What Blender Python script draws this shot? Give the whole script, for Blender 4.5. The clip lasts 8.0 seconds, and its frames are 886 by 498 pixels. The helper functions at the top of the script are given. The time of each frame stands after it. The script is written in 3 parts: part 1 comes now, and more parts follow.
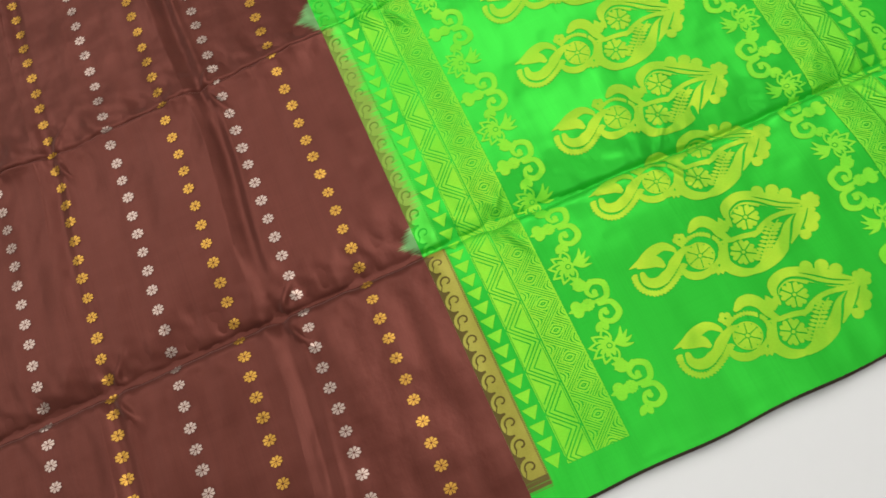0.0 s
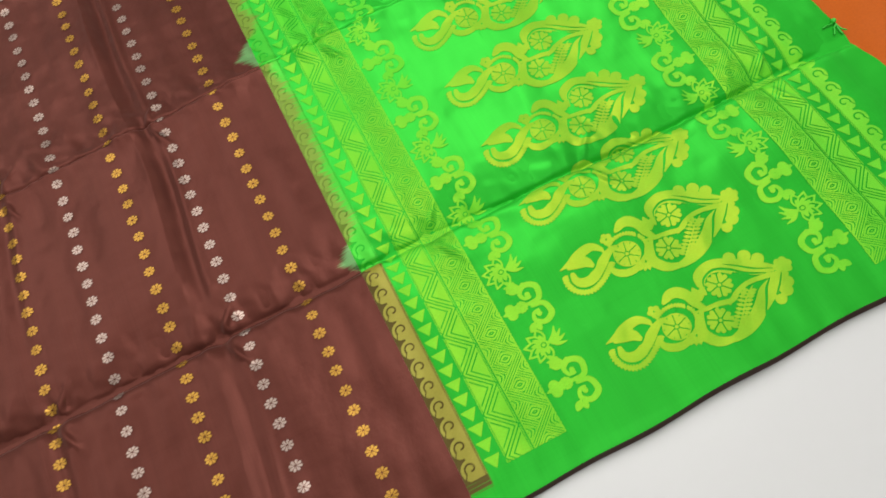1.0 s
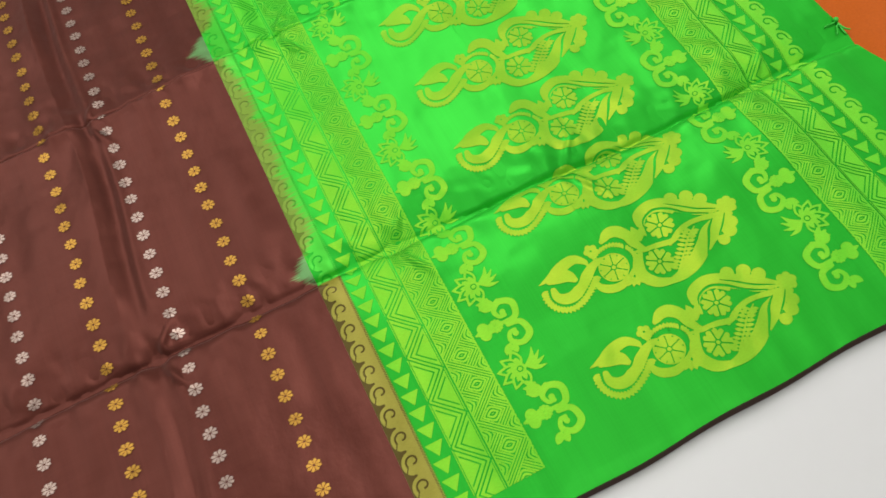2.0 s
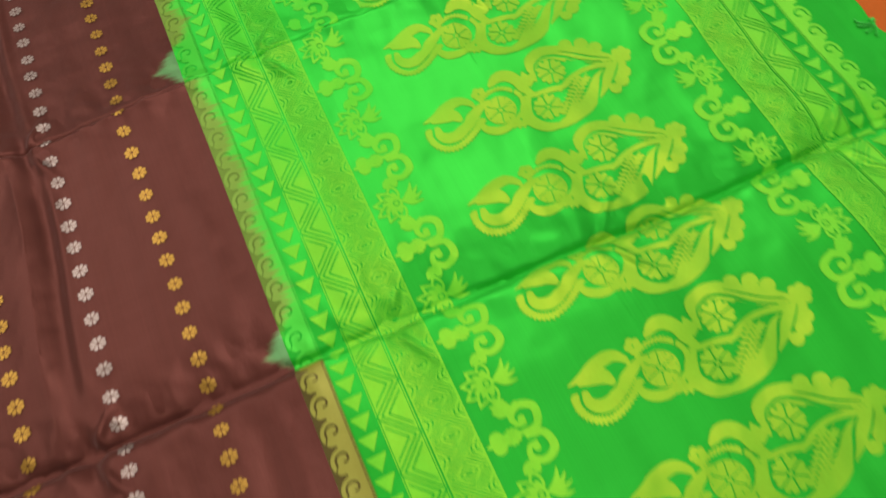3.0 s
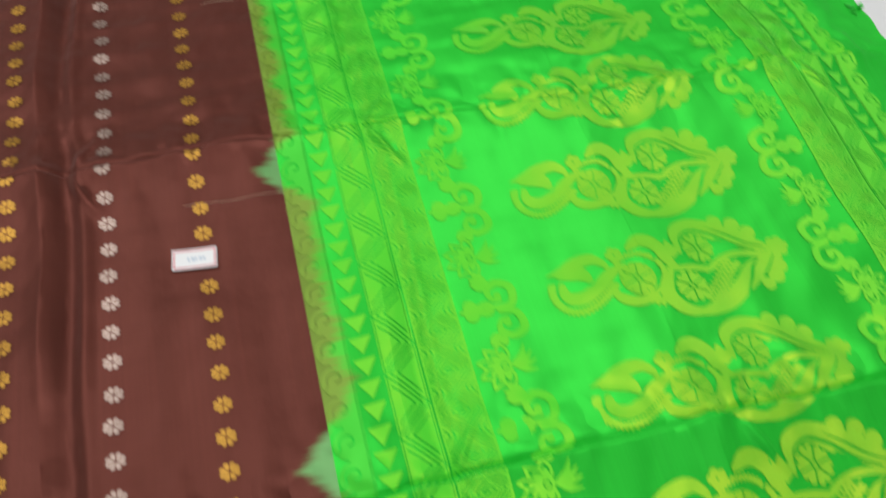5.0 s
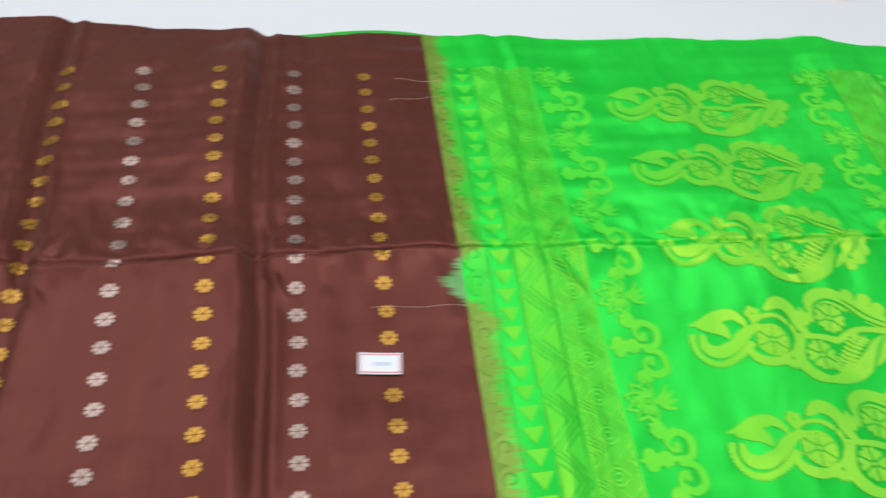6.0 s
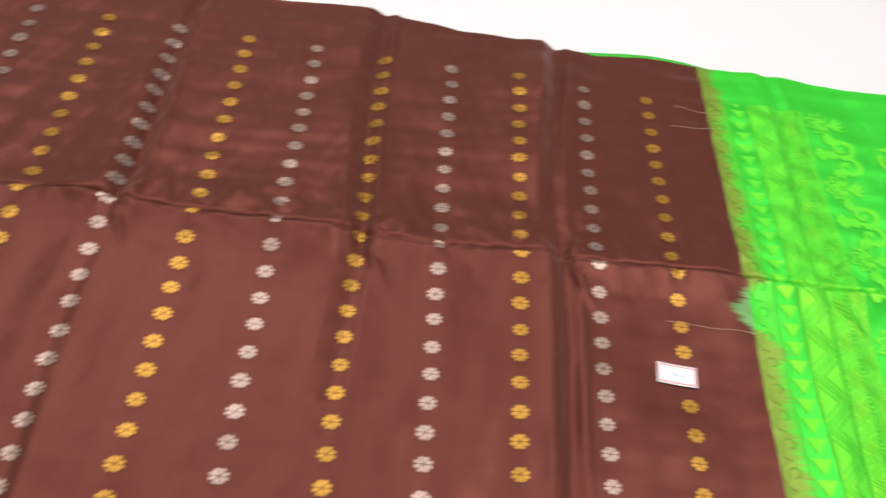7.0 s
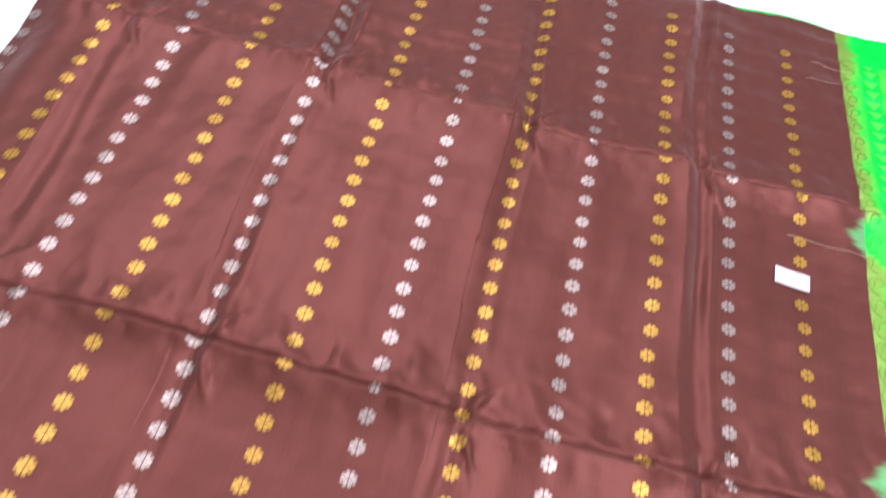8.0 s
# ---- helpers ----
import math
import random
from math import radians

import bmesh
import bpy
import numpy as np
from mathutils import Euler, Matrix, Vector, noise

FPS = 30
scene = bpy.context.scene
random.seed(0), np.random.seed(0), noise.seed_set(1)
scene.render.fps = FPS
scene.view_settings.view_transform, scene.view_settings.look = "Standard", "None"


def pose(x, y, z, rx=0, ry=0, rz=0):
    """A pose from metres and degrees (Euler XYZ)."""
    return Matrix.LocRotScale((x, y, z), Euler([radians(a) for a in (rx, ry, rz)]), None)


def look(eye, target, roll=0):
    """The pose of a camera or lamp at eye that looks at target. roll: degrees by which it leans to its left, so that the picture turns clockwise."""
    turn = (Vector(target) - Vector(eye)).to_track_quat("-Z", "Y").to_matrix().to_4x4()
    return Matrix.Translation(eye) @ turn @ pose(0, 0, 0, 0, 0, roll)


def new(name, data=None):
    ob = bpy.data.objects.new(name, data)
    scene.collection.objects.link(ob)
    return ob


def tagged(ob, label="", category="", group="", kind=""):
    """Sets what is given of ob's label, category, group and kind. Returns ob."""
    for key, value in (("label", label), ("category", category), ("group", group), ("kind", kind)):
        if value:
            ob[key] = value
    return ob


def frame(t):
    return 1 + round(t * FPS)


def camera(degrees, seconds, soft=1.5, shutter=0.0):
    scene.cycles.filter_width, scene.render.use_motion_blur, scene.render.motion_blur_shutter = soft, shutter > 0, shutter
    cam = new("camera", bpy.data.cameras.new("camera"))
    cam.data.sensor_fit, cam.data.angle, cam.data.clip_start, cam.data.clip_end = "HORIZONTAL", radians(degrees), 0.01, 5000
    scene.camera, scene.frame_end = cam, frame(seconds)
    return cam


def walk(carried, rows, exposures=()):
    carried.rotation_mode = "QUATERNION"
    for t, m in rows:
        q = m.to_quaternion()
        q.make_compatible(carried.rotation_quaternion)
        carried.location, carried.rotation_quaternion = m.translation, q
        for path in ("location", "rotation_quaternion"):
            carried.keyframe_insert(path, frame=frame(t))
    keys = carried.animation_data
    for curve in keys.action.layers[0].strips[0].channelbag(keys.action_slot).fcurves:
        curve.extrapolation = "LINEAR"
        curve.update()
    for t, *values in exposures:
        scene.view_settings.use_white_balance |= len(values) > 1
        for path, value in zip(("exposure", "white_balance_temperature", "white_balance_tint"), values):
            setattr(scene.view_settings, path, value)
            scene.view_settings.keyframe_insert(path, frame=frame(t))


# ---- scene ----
PATH = [
    (0, (0.053, -0.261, 0.698), (0.134, 0.436, -1.174), -17.8),
    (0.5, (0.06, -0.298, 0.701), (0.187, 0.455, -1.147), -16.7),
    (1, (0.078, -0.338, 0.688), (0.257, 0.5, -1.12), -15.8),
    (2.5, (0.107, -0.29, 0.563), (0.368, 0.587, -1.215), -10.5),
    (3, (0.124, -0.213, 0.526), (0.387, 0.651, -1.259), -8.4),
    (3.5, (0.115, -0.107, 0.497), (0.432, 0.743, -1.285), -3.1),
    (4, (0.102, -0.007, 0.457), (0.467, 0.904, -1.286), 1.2),
    (4.5, (0.081, 0.09, 0.463), (0.473, 1.048, -1.248), 4.8),
    (4.7, (0.076, 0.124, 0.462), (0.464, 1.109, -1.236), 5.5),
    (5.8, (-0.029, 0.237, 0.493), (0.356, 1.366, -1.112), 12.2),
    (6, (-0.056, 0.236, 0.487), (0.292, 1.387, -1.111), 12.1),
    (6.5, (-0.152, 0.228, 0.497), (0.114, 1.395, -1.106), 13.4),
    (7, (-0.246, 0.218, 0.501), (-0.083, 1.379, -1.119), 13.8),
    (7.5, (-0.311, 0.169, 0.513), (-0.225, 1.31, -1.128), 15.1),
    (8, (-0.315, 0.073, 0.512), (-0.297, 1.196, -1.143), 16.0),
]
cam = camera(60.7, 8.0, soft=1.5, shutter=0.6)
walk(cam, [(t, look(e, g, r)) for t, e, g, r in PATH],
     exposures=[(0.0, 0.32, 6500, 10), (2.4, 0.20, 6500, 10), (4.6, 0.08, 6500, 9), (5.8, 0.28, 5750, 10), (6.2, 0.32, 6200, 11),
                (6.6, 0.36, 6500, 14), (7.0, 0.62, 6600, 15), (7.5, 1.06, 6600, 17), (8.0, 1.28, 5350, 15)])

# ---- light: ceiling panels of a shop ----
world = bpy.data.worlds.new("shop_air")
world.use_nodes = True
world.node_tree.nodes["Background"].inputs[0].default_value = (0.9, 0.95, 1.0, 1)
world.node_tree.nodes["Background"].inputs[1].default_value = 0.3
scene.world = world

PANELS = [  # x, y, size x, size y, watts
    (0.55, 0.50, 1.15, 0.85, 24.5),
    (-1.55, 0.70, 0.75, 1.3, 15),
    (-0.80, 1.60, 1.2, 0.65, 18),
    (1.95, 0.95, 0.6, 0.6, 8),
    (0.50, -1.50, 1.2, 0.6, 13),
]
CEILING = 2.0
for px, py, sx, sy, watts in PANELS:
    lamp = bpy.data.lights.new("ceiling_panel_lamp", "AREA")
    lamp.shape, lamp.size, lamp.size_y, lamp.energy = "RECTANGLE", sx, sy, watts
    lamp.color = (1.0, 0.97, 0.92)
    ob = new("ceiling_panel_lamp", lamp)
    ob.matrix_world = pose(px, py, CEILING - 0.05)

# ---- materials ----
def material(name):
    m = bpy.data.materials.new(name)
    m.use_nodes = True
    nt = m.node_tree
    return m, nt, nt.nodes["Principled BSDF"]


def node(nt, kind, **inputs):
    n = nt.nodes.new(kind)
    for key, value in inputs.items():
        key = key.replace("_", " ")
        if hasattr(value, "is_output"):
            nt.links.new(value, n.inputs[key])
        else:
            n.inputs[key].default_value = value
    return n


def maths(nt, op, a, b=0.0, clamp=False):
    n = nt.nodes.new("ShaderNodeMath")
    n.operation, n.use_clamp = op, clamp
    for i, value in enumerate((a, b)):
        if hasattr(value, "is_output"):
            nt.links.new(value, n.inputs[i])
        else:
            n.inputs[i].default_value = value
    return n.outputs[0]


def blend(nt, fac, a, b):
    n = nt.nodes.new("ShaderNodeMix")
    n.data_type = "RGBA"
    for i, value in ((0, fac), (6, a), (7, b)):
        if hasattr(value, "is_output"):
            nt.links.new(value, n.inputs[i])
        else:
            n.inputs[i].default_value = value if i == 0 else (*value, 1)
    return n.outputs[2]


def stretched(nt, scale):
    co = nt.nodes.new("ShaderNodeTexCoord").outputs["Object"]
    mp = node(nt, "ShaderNodeMapping", Vector=co, Scale=scale)
    return mp.outputs[0]


def plain(name, base, rough=0.5, metal=0.0, vary=0.12, scale=40.0, bump=0.1, spec=0.5):
    m, nt, bs = material(name)
    co = stretched(nt, (1, 1, 1))
    big = node(nt, "ShaderNodeTexNoise", Vector=co, Scale=scale * 0.15, Detail=4.0)
    fine = node(nt, "ShaderNodeTexNoise", Vector=co, Scale=scale * 6, Detail=2.0)
    fac = maths(nt, "ADD", maths(nt, "MULTIPLY", big.outputs[0], 0.6), maths(nt, "MULTIPLY", fine.outputs[0], 0.4))
    dark = tuple(c * (1 - vary) for c in base)
    light = tuple(min(1, c * (1 + vary)) for c in base)
    nt.links.new(blend(nt, fac, dark, light), bs.inputs["Base Color"])
    bs.inputs["Roughness"].default_value, bs.inputs["Metallic"].default_value = rough, metal
    bs.inputs["Specular IOR Level"].default_value = spec
    bp = node(nt, "ShaderNodeBump", Strength=bump, Distance=0.0006, Height=fine.outputs[0])
    nt.links.new(bp.outputs[0], bs.inputs["Normal"])
    return m


BROWN, GREEN, OLIVE = (0.086, 0.0232, 0.0165), (0.022, 0.42, 0.028), (0.105, 0.080, 0.022)
BORDER = 0.062
SLANT = 0.23


def join_masks(nt):
    """Where brown gives way to green: the border itself, green run over the brown, and the olive ground past it."""
    co = nt.nodes.new("ShaderNodeTexCoord").outputs["Object"]
    sep = node(nt, "ShaderNodeSeparateXYZ", Vector=co)
    x, y = sep.outputs[0], sep.outputs[1]
    threads = node(nt, "ShaderNodeTexNoise", Vector=stretched(nt, (7, 800, 1)), Scale=1.0, Detail=3.0)
    clumps = node(nt, "ShaderNodeTexNoise", Vector=stretched(nt, (4, 42, 1)), Scale=1.0, Detail=2.0)
    ragged = maths(nt, "ADD", maths(nt, "MULTIPLY", maths(nt, "SUBTRACT", threads.outputs[0], 0.5), 0.032),
                   maths(nt, "MULTIPLY", maths(nt, "SUBTRACT", clumps.outputs[0], 0.5), 0.034))
    reach = None
    for at, half, deep in ((0.020, 0.028, 0.026), (0.318, 0.034, 0.034), (0.554, 0.030, 0.030)):
        d = maths(nt, "DIVIDE", maths(nt, "ABSOLUTE", maths(nt, "SUBTRACT", y, at)), half)
        one = maths(nt, "MULTIPLY", maths(nt, "SUBTRACT", 1.0, d, True), deep)
        reach = one if reach is None else maths(nt, "MAXIMUM", reach, one)
    over = maths(nt, "SUBTRACT", maths(nt, "ADD", reach, maths(nt, "MULTIPLY", ragged, 0.8)), 0.008)
    spill = maths(nt, "MULTIPLY", maths(nt, "ADD", maths(nt, "SUBTRACT", x, BORDER), over), 110.0, True)
    gate = maths(nt, "MULTIPLY", maths(nt, "GREATER_THAN", over, -0.006), maths(nt, "MULTIPLY", spill, 0.85))
    north = maths(nt, "GREATER_THAN", y, 0.0)
    edge = maths(nt, "ADD", 0.0835, maths(nt, "MULTIPLY", north, maths(nt, "SUBTRACT", ragged, maths(nt, "ADD", 0.011, maths(nt, "MULTIPLY", reach, 1.3)))))
    soft = maths(nt, "ADD", 500.0, maths(nt, "MULTIPLY", north, -390.0))
    olive = maths(nt, "SUBTRACT", 1.0, maths(nt, "MULTIPLY", maths(nt, "SUBTRACT", x, edge), soft, True), True)
    olive = maths(nt, "MULTIPLY", olive, maths(nt, "MULTIPLY", maths(nt, "ADD", maths(nt, "ADD", y, 0.243), ragged), 160.0, True))
    ground = blend(nt, north, OLIVE, (0.125, 0.20, 0.028))
    return x, gate, olive, ground


def silk(name, brown=BROWN, green=GREEN):
    """Shot silk: brown body up to the border, ragged join, green end piece."""
    m, nt, bs = material(name)
    x, gate, olive, ground = join_masks(nt)
    into = maths(nt, "GREATER_THAN", x, BORDER)
    slub = node(nt, "ShaderNodeTexNoise", Vector=stretched(nt, (900, 6, 1)), Scale=1.0, Detail=2.0)
    cloud = node(nt, "ShaderNodeTexNoise", Vector=stretched(nt, (14, 5, 1)), Scale=1.0, Detail=3.0)
    streak = node(nt, "ShaderNodeTexNoise", Vector=stretched(nt, (75, 1.6, 1)), Scale=1.0, Detail=3.0)
    weft = node(nt, "ShaderNodeTexNoise", Vector=stretched(nt, (9, 700, 1)), Scale=1.0, Detail=2.0)
    tone = maths(nt, "ADD", maths(nt, "MULTIPLY", slub.outputs[0], 0.30), maths(nt, "MULTIPLY", cloud.outputs[0], 0.25))
    tone = maths(nt, "ADD", tone, maths(nt, "ADD", maths(nt, "MULTIPLY", streak.outputs[0], 0.28), maths(nt, "MULTIPLY", weft.outputs[0], 0.17)))
    b = blend(nt, tone, tuple(c * 0.62 for c in brown), tuple(c * 1.40 for c in brown))
    g = blend(nt, tone, tuple(c * 0.75 for c in green), tuple(c * 1.25 for c in green))
    g2 = blend(nt, olive, g, ground)
    mixed = blend(nt, into, blend(nt, gate, b, (0.13, 0.34, 0.12)), g2)
    nt.links.new(mixed, bs.inputs["Base Color"])
    bs.inputs["Roughness"].default_value = 0.42
    nt.links.new(maths(nt, "SUBTRACT", 0.42, maths(nt, "MULTIPLY", into, 0.15)), bs.inputs["Metallic"])
    bs.inputs["Specular IOR Level"].default_value = 0.10
    bs.inputs["Sheen Weight"].default_value = 0.7
    bs.inputs["Sheen Roughness"].default_value = 0.45
    nt.links.new(blend(nt, into, (0.36, 0.22, 0.20), mixed), bs.inputs["Sheen Tint"])
    warp = node(nt, "ShaderNodeTexNoise", Vector=stretched(nt, (2200, 500, 1)), Scale=1.0, Detail=1.0)
    rumple = node(nt, "ShaderNodeTexNoise", Vector=stretched(nt, (34, 24, 1)), Scale=1.0, Detail=5.0)
    h = maths(nt, "MULTIPLY", maths(nt, "ADD", maths(nt, "MULTIPLY", warp.outputs[0], 0.05), rumple.outputs[0]), maths(nt, "SUBTRACT", 0.0013, maths(nt, "MULTIPLY", into, 0.0005)))
    # satin floats of the green weave lie at a slant, so its gloss leans towards the near rim
    y = node(nt, "ShaderNodeSeparateXYZ", Vector=stretched(nt, (1, 1, 1))).outputs[1]
    h = maths(nt, "ADD", h, maths(nt, "MULTIPLY", maths(nt, "MULTIPLY", y, SLANT), into))
    bp = node(nt, "ShaderNodeBump", Strength=1.0, Distance=1.0, Height=h)
    nt.links.new(bp.outputs[0], bs.inputs["Normal"])
    return m


def zari(name, base, rough=0.38, metal=0.55, dark=0.66, joined=False, glint=None, glare_tone=None):
    """Metal thread woven into the silk: fine ribs across, uneven gloss."""
    m, nt, bs = material(name)
    ribs = node(nt, "ShaderNodeTexNoise", Vector=stretched(nt, (300, 1500, 1)), Scale=1.0, Detail=1.0)
    worn = node(nt, "ShaderNodeTexNoise", Vector=stretched(nt, (35, 30, 1)), Scale=1.0, Detail=3.0)
    fac = maths(nt, "ADD", maths(nt, "MULTIPLY", ribs.outputs[0], 0.6), maths(nt, "MULTIPLY", worn.outputs[0], 0.4))
    tone = blend(nt, fac, tuple(c * dark for c in base), tuple(min(1, c * 1.15) for c in base))
    if joined:  # takes the green of the feathered join
        y = node(nt, "ShaderNodeSeparateXYZ", Vector=stretched(nt, (1, 1, 1))).outputs[1]
        tone = blend(nt, maths(nt, "MULTIPLY", maths(nt, "GREATER_THAN", y, 0.0), 0.75), tone, (0.13, 0.28, 0.03))
        tone = blend(nt, join_masks(nt)[2], (0.05, 0.48, 0.03), tone)
    if glare_tone:  # glare that washes out the gold, painted towards the join and far panels, in ragged drifts
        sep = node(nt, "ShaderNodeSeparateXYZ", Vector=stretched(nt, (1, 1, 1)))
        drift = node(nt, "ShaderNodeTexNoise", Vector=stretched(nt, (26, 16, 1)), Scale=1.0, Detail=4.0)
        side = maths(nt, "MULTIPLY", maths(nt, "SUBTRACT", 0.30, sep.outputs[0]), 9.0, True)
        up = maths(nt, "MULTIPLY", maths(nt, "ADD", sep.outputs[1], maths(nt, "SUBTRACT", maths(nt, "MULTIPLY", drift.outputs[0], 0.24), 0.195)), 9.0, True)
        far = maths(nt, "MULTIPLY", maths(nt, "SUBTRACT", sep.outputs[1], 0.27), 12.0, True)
        # thin: how far the painted glare takes the gold to silk green
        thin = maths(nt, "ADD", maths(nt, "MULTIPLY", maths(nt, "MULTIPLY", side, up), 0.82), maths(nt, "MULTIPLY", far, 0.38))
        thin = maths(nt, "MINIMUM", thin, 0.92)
        tone = blend(nt, thin, tone, glare_tone)
    nt.links.new(tone, bs.inputs["Base Color"])
    bs.inputs["Roughness"].default_value, bs.inputs["Metallic"].default_value = rough, metal
    bs.inputs["Specular IOR Level"].default_value = 0.2
    if glint:  # gold foil wound on green thread: the thread scatters green, the foil mirrors gold
        bs.inputs["IOR"].default_value, bs.inputs["Specular IOR Level"].default_value = 3.2, glint
        bs.inputs["Specular Tint"].default_value = (1.0, 0.78, 0.06, 1)
    bp = node(nt, "ShaderNodeBump", Strength=0.35, Distance=0.0003, Height=ribs.outputs[0])
    nt.links.new(bp.outputs[0], bs.inputs["Normal"])
    return m


SILK = silk("shot_silk")
# the last tone of these two is the washed-out green painted in for glare
GREEN_ZARI = zari("green_gold_zari", (0.155, 0.48, 0.026), rough=0.40, metal=0.0, glint=0.15, glare_tone=(0.055, 0.54, 0.032))
BAND_ZARI = zari("green_gold_band_zari", (0.100, 0.58, 0.032), rough=0.42, metal=0.0, glint=0.10, glare_tone=(0.055, 0.54, 0.032))
SCROLL_ZARI = zari("antique_gold_zari", (0.27, 0.25, 0.035), rough=0.45, metal=0.25, joined=True)
GOLD = zari("gold_zari", (0.42, 0.225, 0.036), rough=0.36, metal=0.55)
SILVER = zari("silver_zari", (0.34, 0.255, 0.220), rough=0.36, metal=0.62)
GREEN_SILK = plain("green_silk_thread", GREEN, 0.5, vary=0.2, scale=120, bump=0.3)
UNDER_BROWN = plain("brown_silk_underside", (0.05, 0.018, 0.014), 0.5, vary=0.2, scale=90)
ORANGE = plain("orange_silk", (0.42, 0.085, 0.006), 0.5, vary=0.3, scale=60, bump=0.4, spec=0.12)
RED = plain("red_silk", (0.50, 0.018, 0.02), 0.45, vary=0.2, scale=70, bump=0.3)
BLUE = plain("royal_blue_silk", (0.006, 0.015, 0.50), 0.3, vary=0.3, scale=70, bump=0.4)
TABLE = plain("white_laminate", (0.57, 0.58, 0.595), 0.35, vary=0.02, scale=12, bump=0.02)
PAPER = plain("white_sticker_paper", (0.62, 0.63, 0.65), 0.5, vary=0.02, scale=60, bump=0.03)
PINK = plain("pink_print", (0.50, 0.11, 0.13), 0.5, vary=0.05, scale=60)
INK = plain("pale_blue_ink", (0.34, 0.42, 0.52), 0.5, vary=0.1, scale=60)
PLASTER = plain("white_plaster", (0.75, 0.74, 0.72), 0.8, vary=0.04, scale=8, bump=0.1)
FLOORING = plain("grey_floor_tile", (0.35, 0.34, 0.33), 0.4, vary=0.12, scale=6, bump=0.05)
PALE_THREAD = plain("loose_pale_thread", (0.55, 0.42, 0.30), 0.5, vary=0.1, scale=100)

# ---- mesh helpers ----
def raw_mesh(name, verts, polys, smooth=True):
    """verts: n x 3 array; polys: list of k x m arrays of vertex numbers."""
    me = bpy.data.meshes.new(name)
    me.vertices.add(len(verts))
    me.vertices.foreach_set("co", np.ascontiguousarray(verts, dtype=np.float32).ravel())
    polys = [p for p in polys if len(p)]
    loops = np.concatenate([p.ravel() for p in polys]).astype(np.int32)
    sizes = np.concatenate([np.full(len(p), p.shape[1]) for p in polys])
    starts = np.concatenate([[0], np.cumsum(sizes)[:-1]]).astype(np.int32)
    me.loops.add(len(loops))
    me.loops.foreach_set("vertex_index", loops)
    me.polygons.add(len(sizes))
    me.polygons.foreach_set("loop_start", starts)
    me.update(calc_edges=True)
    me.validate()
    me.polygons.foreach_set("use_smooth", np.full(len(me.polygons), smooth))
    return me


def put(name, me, mat, parent=None, label=""):
    me.materials.append(mat)
    ob = new(name, me)
    ob.parent = parent
    return tagged(ob, label)


def part(name, bm, mat, parent, label=""):
    me = bpy.data.meshes.new(name)
    bm.to_mesh(me)
    bm.free()
    return put(name, me, mat, parent, label)


def slab(x0, x1, y0, y1, z0, z1, bevel=0.0):
    bm = bmesh.new()
    bmesh.ops.create_cube(bm, size=1.0, matrix=Matrix.LocRotScale(((x0 + x1) / 2, (y0 + y1) / 2, (z0 + z1) / 2), None, (x1 - x0, y1 - y0, z1 - z0)))
    if bevel:
        bmesh.ops.bevel(bm, geom=bm.edges[:], offset=bevel, segments=3, affect="EDGES")
    return bm


def smoothstep(a, b, v):
    t = np.clip((v - a) / (b - a), 0, 1)
    return t * t * (3 - 2 * t)


def waves(x, y, seed, scale, octaves=3):
    """Smooth uneven waves, about -1 to 1."""
    rng = np.random.RandomState(seed)
    total, amp = 0, 1.0
    for _ in range(octaves):
        for _ in range(4):
            a, p = rng.uniform(0, 2 * np.pi, 2)
            f = 2 * np.pi / scale * rng.uniform(0.7, 1.4)
            total = total + amp * 0.35 * np.sin(f * (np.cos(a) * x + np.sin(a) * y) + p)
        amp, scale = amp * 0.5, scale * 0.5
    return total


# ---- the cloth's lie on the table ----
X0, X1, Y0, Y1 = -0.735, 0.645, -0.262, 0.857
TABLE_Z = -0.017


def fold_a(x):
    return 0.003 - 0.014 * smoothstep(0.05, 0.45, x)


def fold_b(x):
    return 0.286 + 0.003 * np.sin(x * 9)


def fold_c(x):
    return 0.580 + 0.002 * np.sin(x * 11 + 1)


CREASES = [(-0.655, 5.0), (-0.475, 4.5), (-0.285, 5.5), (-0.108, 6.5), (0.120, 5.5), (0.305, 5.0), (0.512, 6.5)]


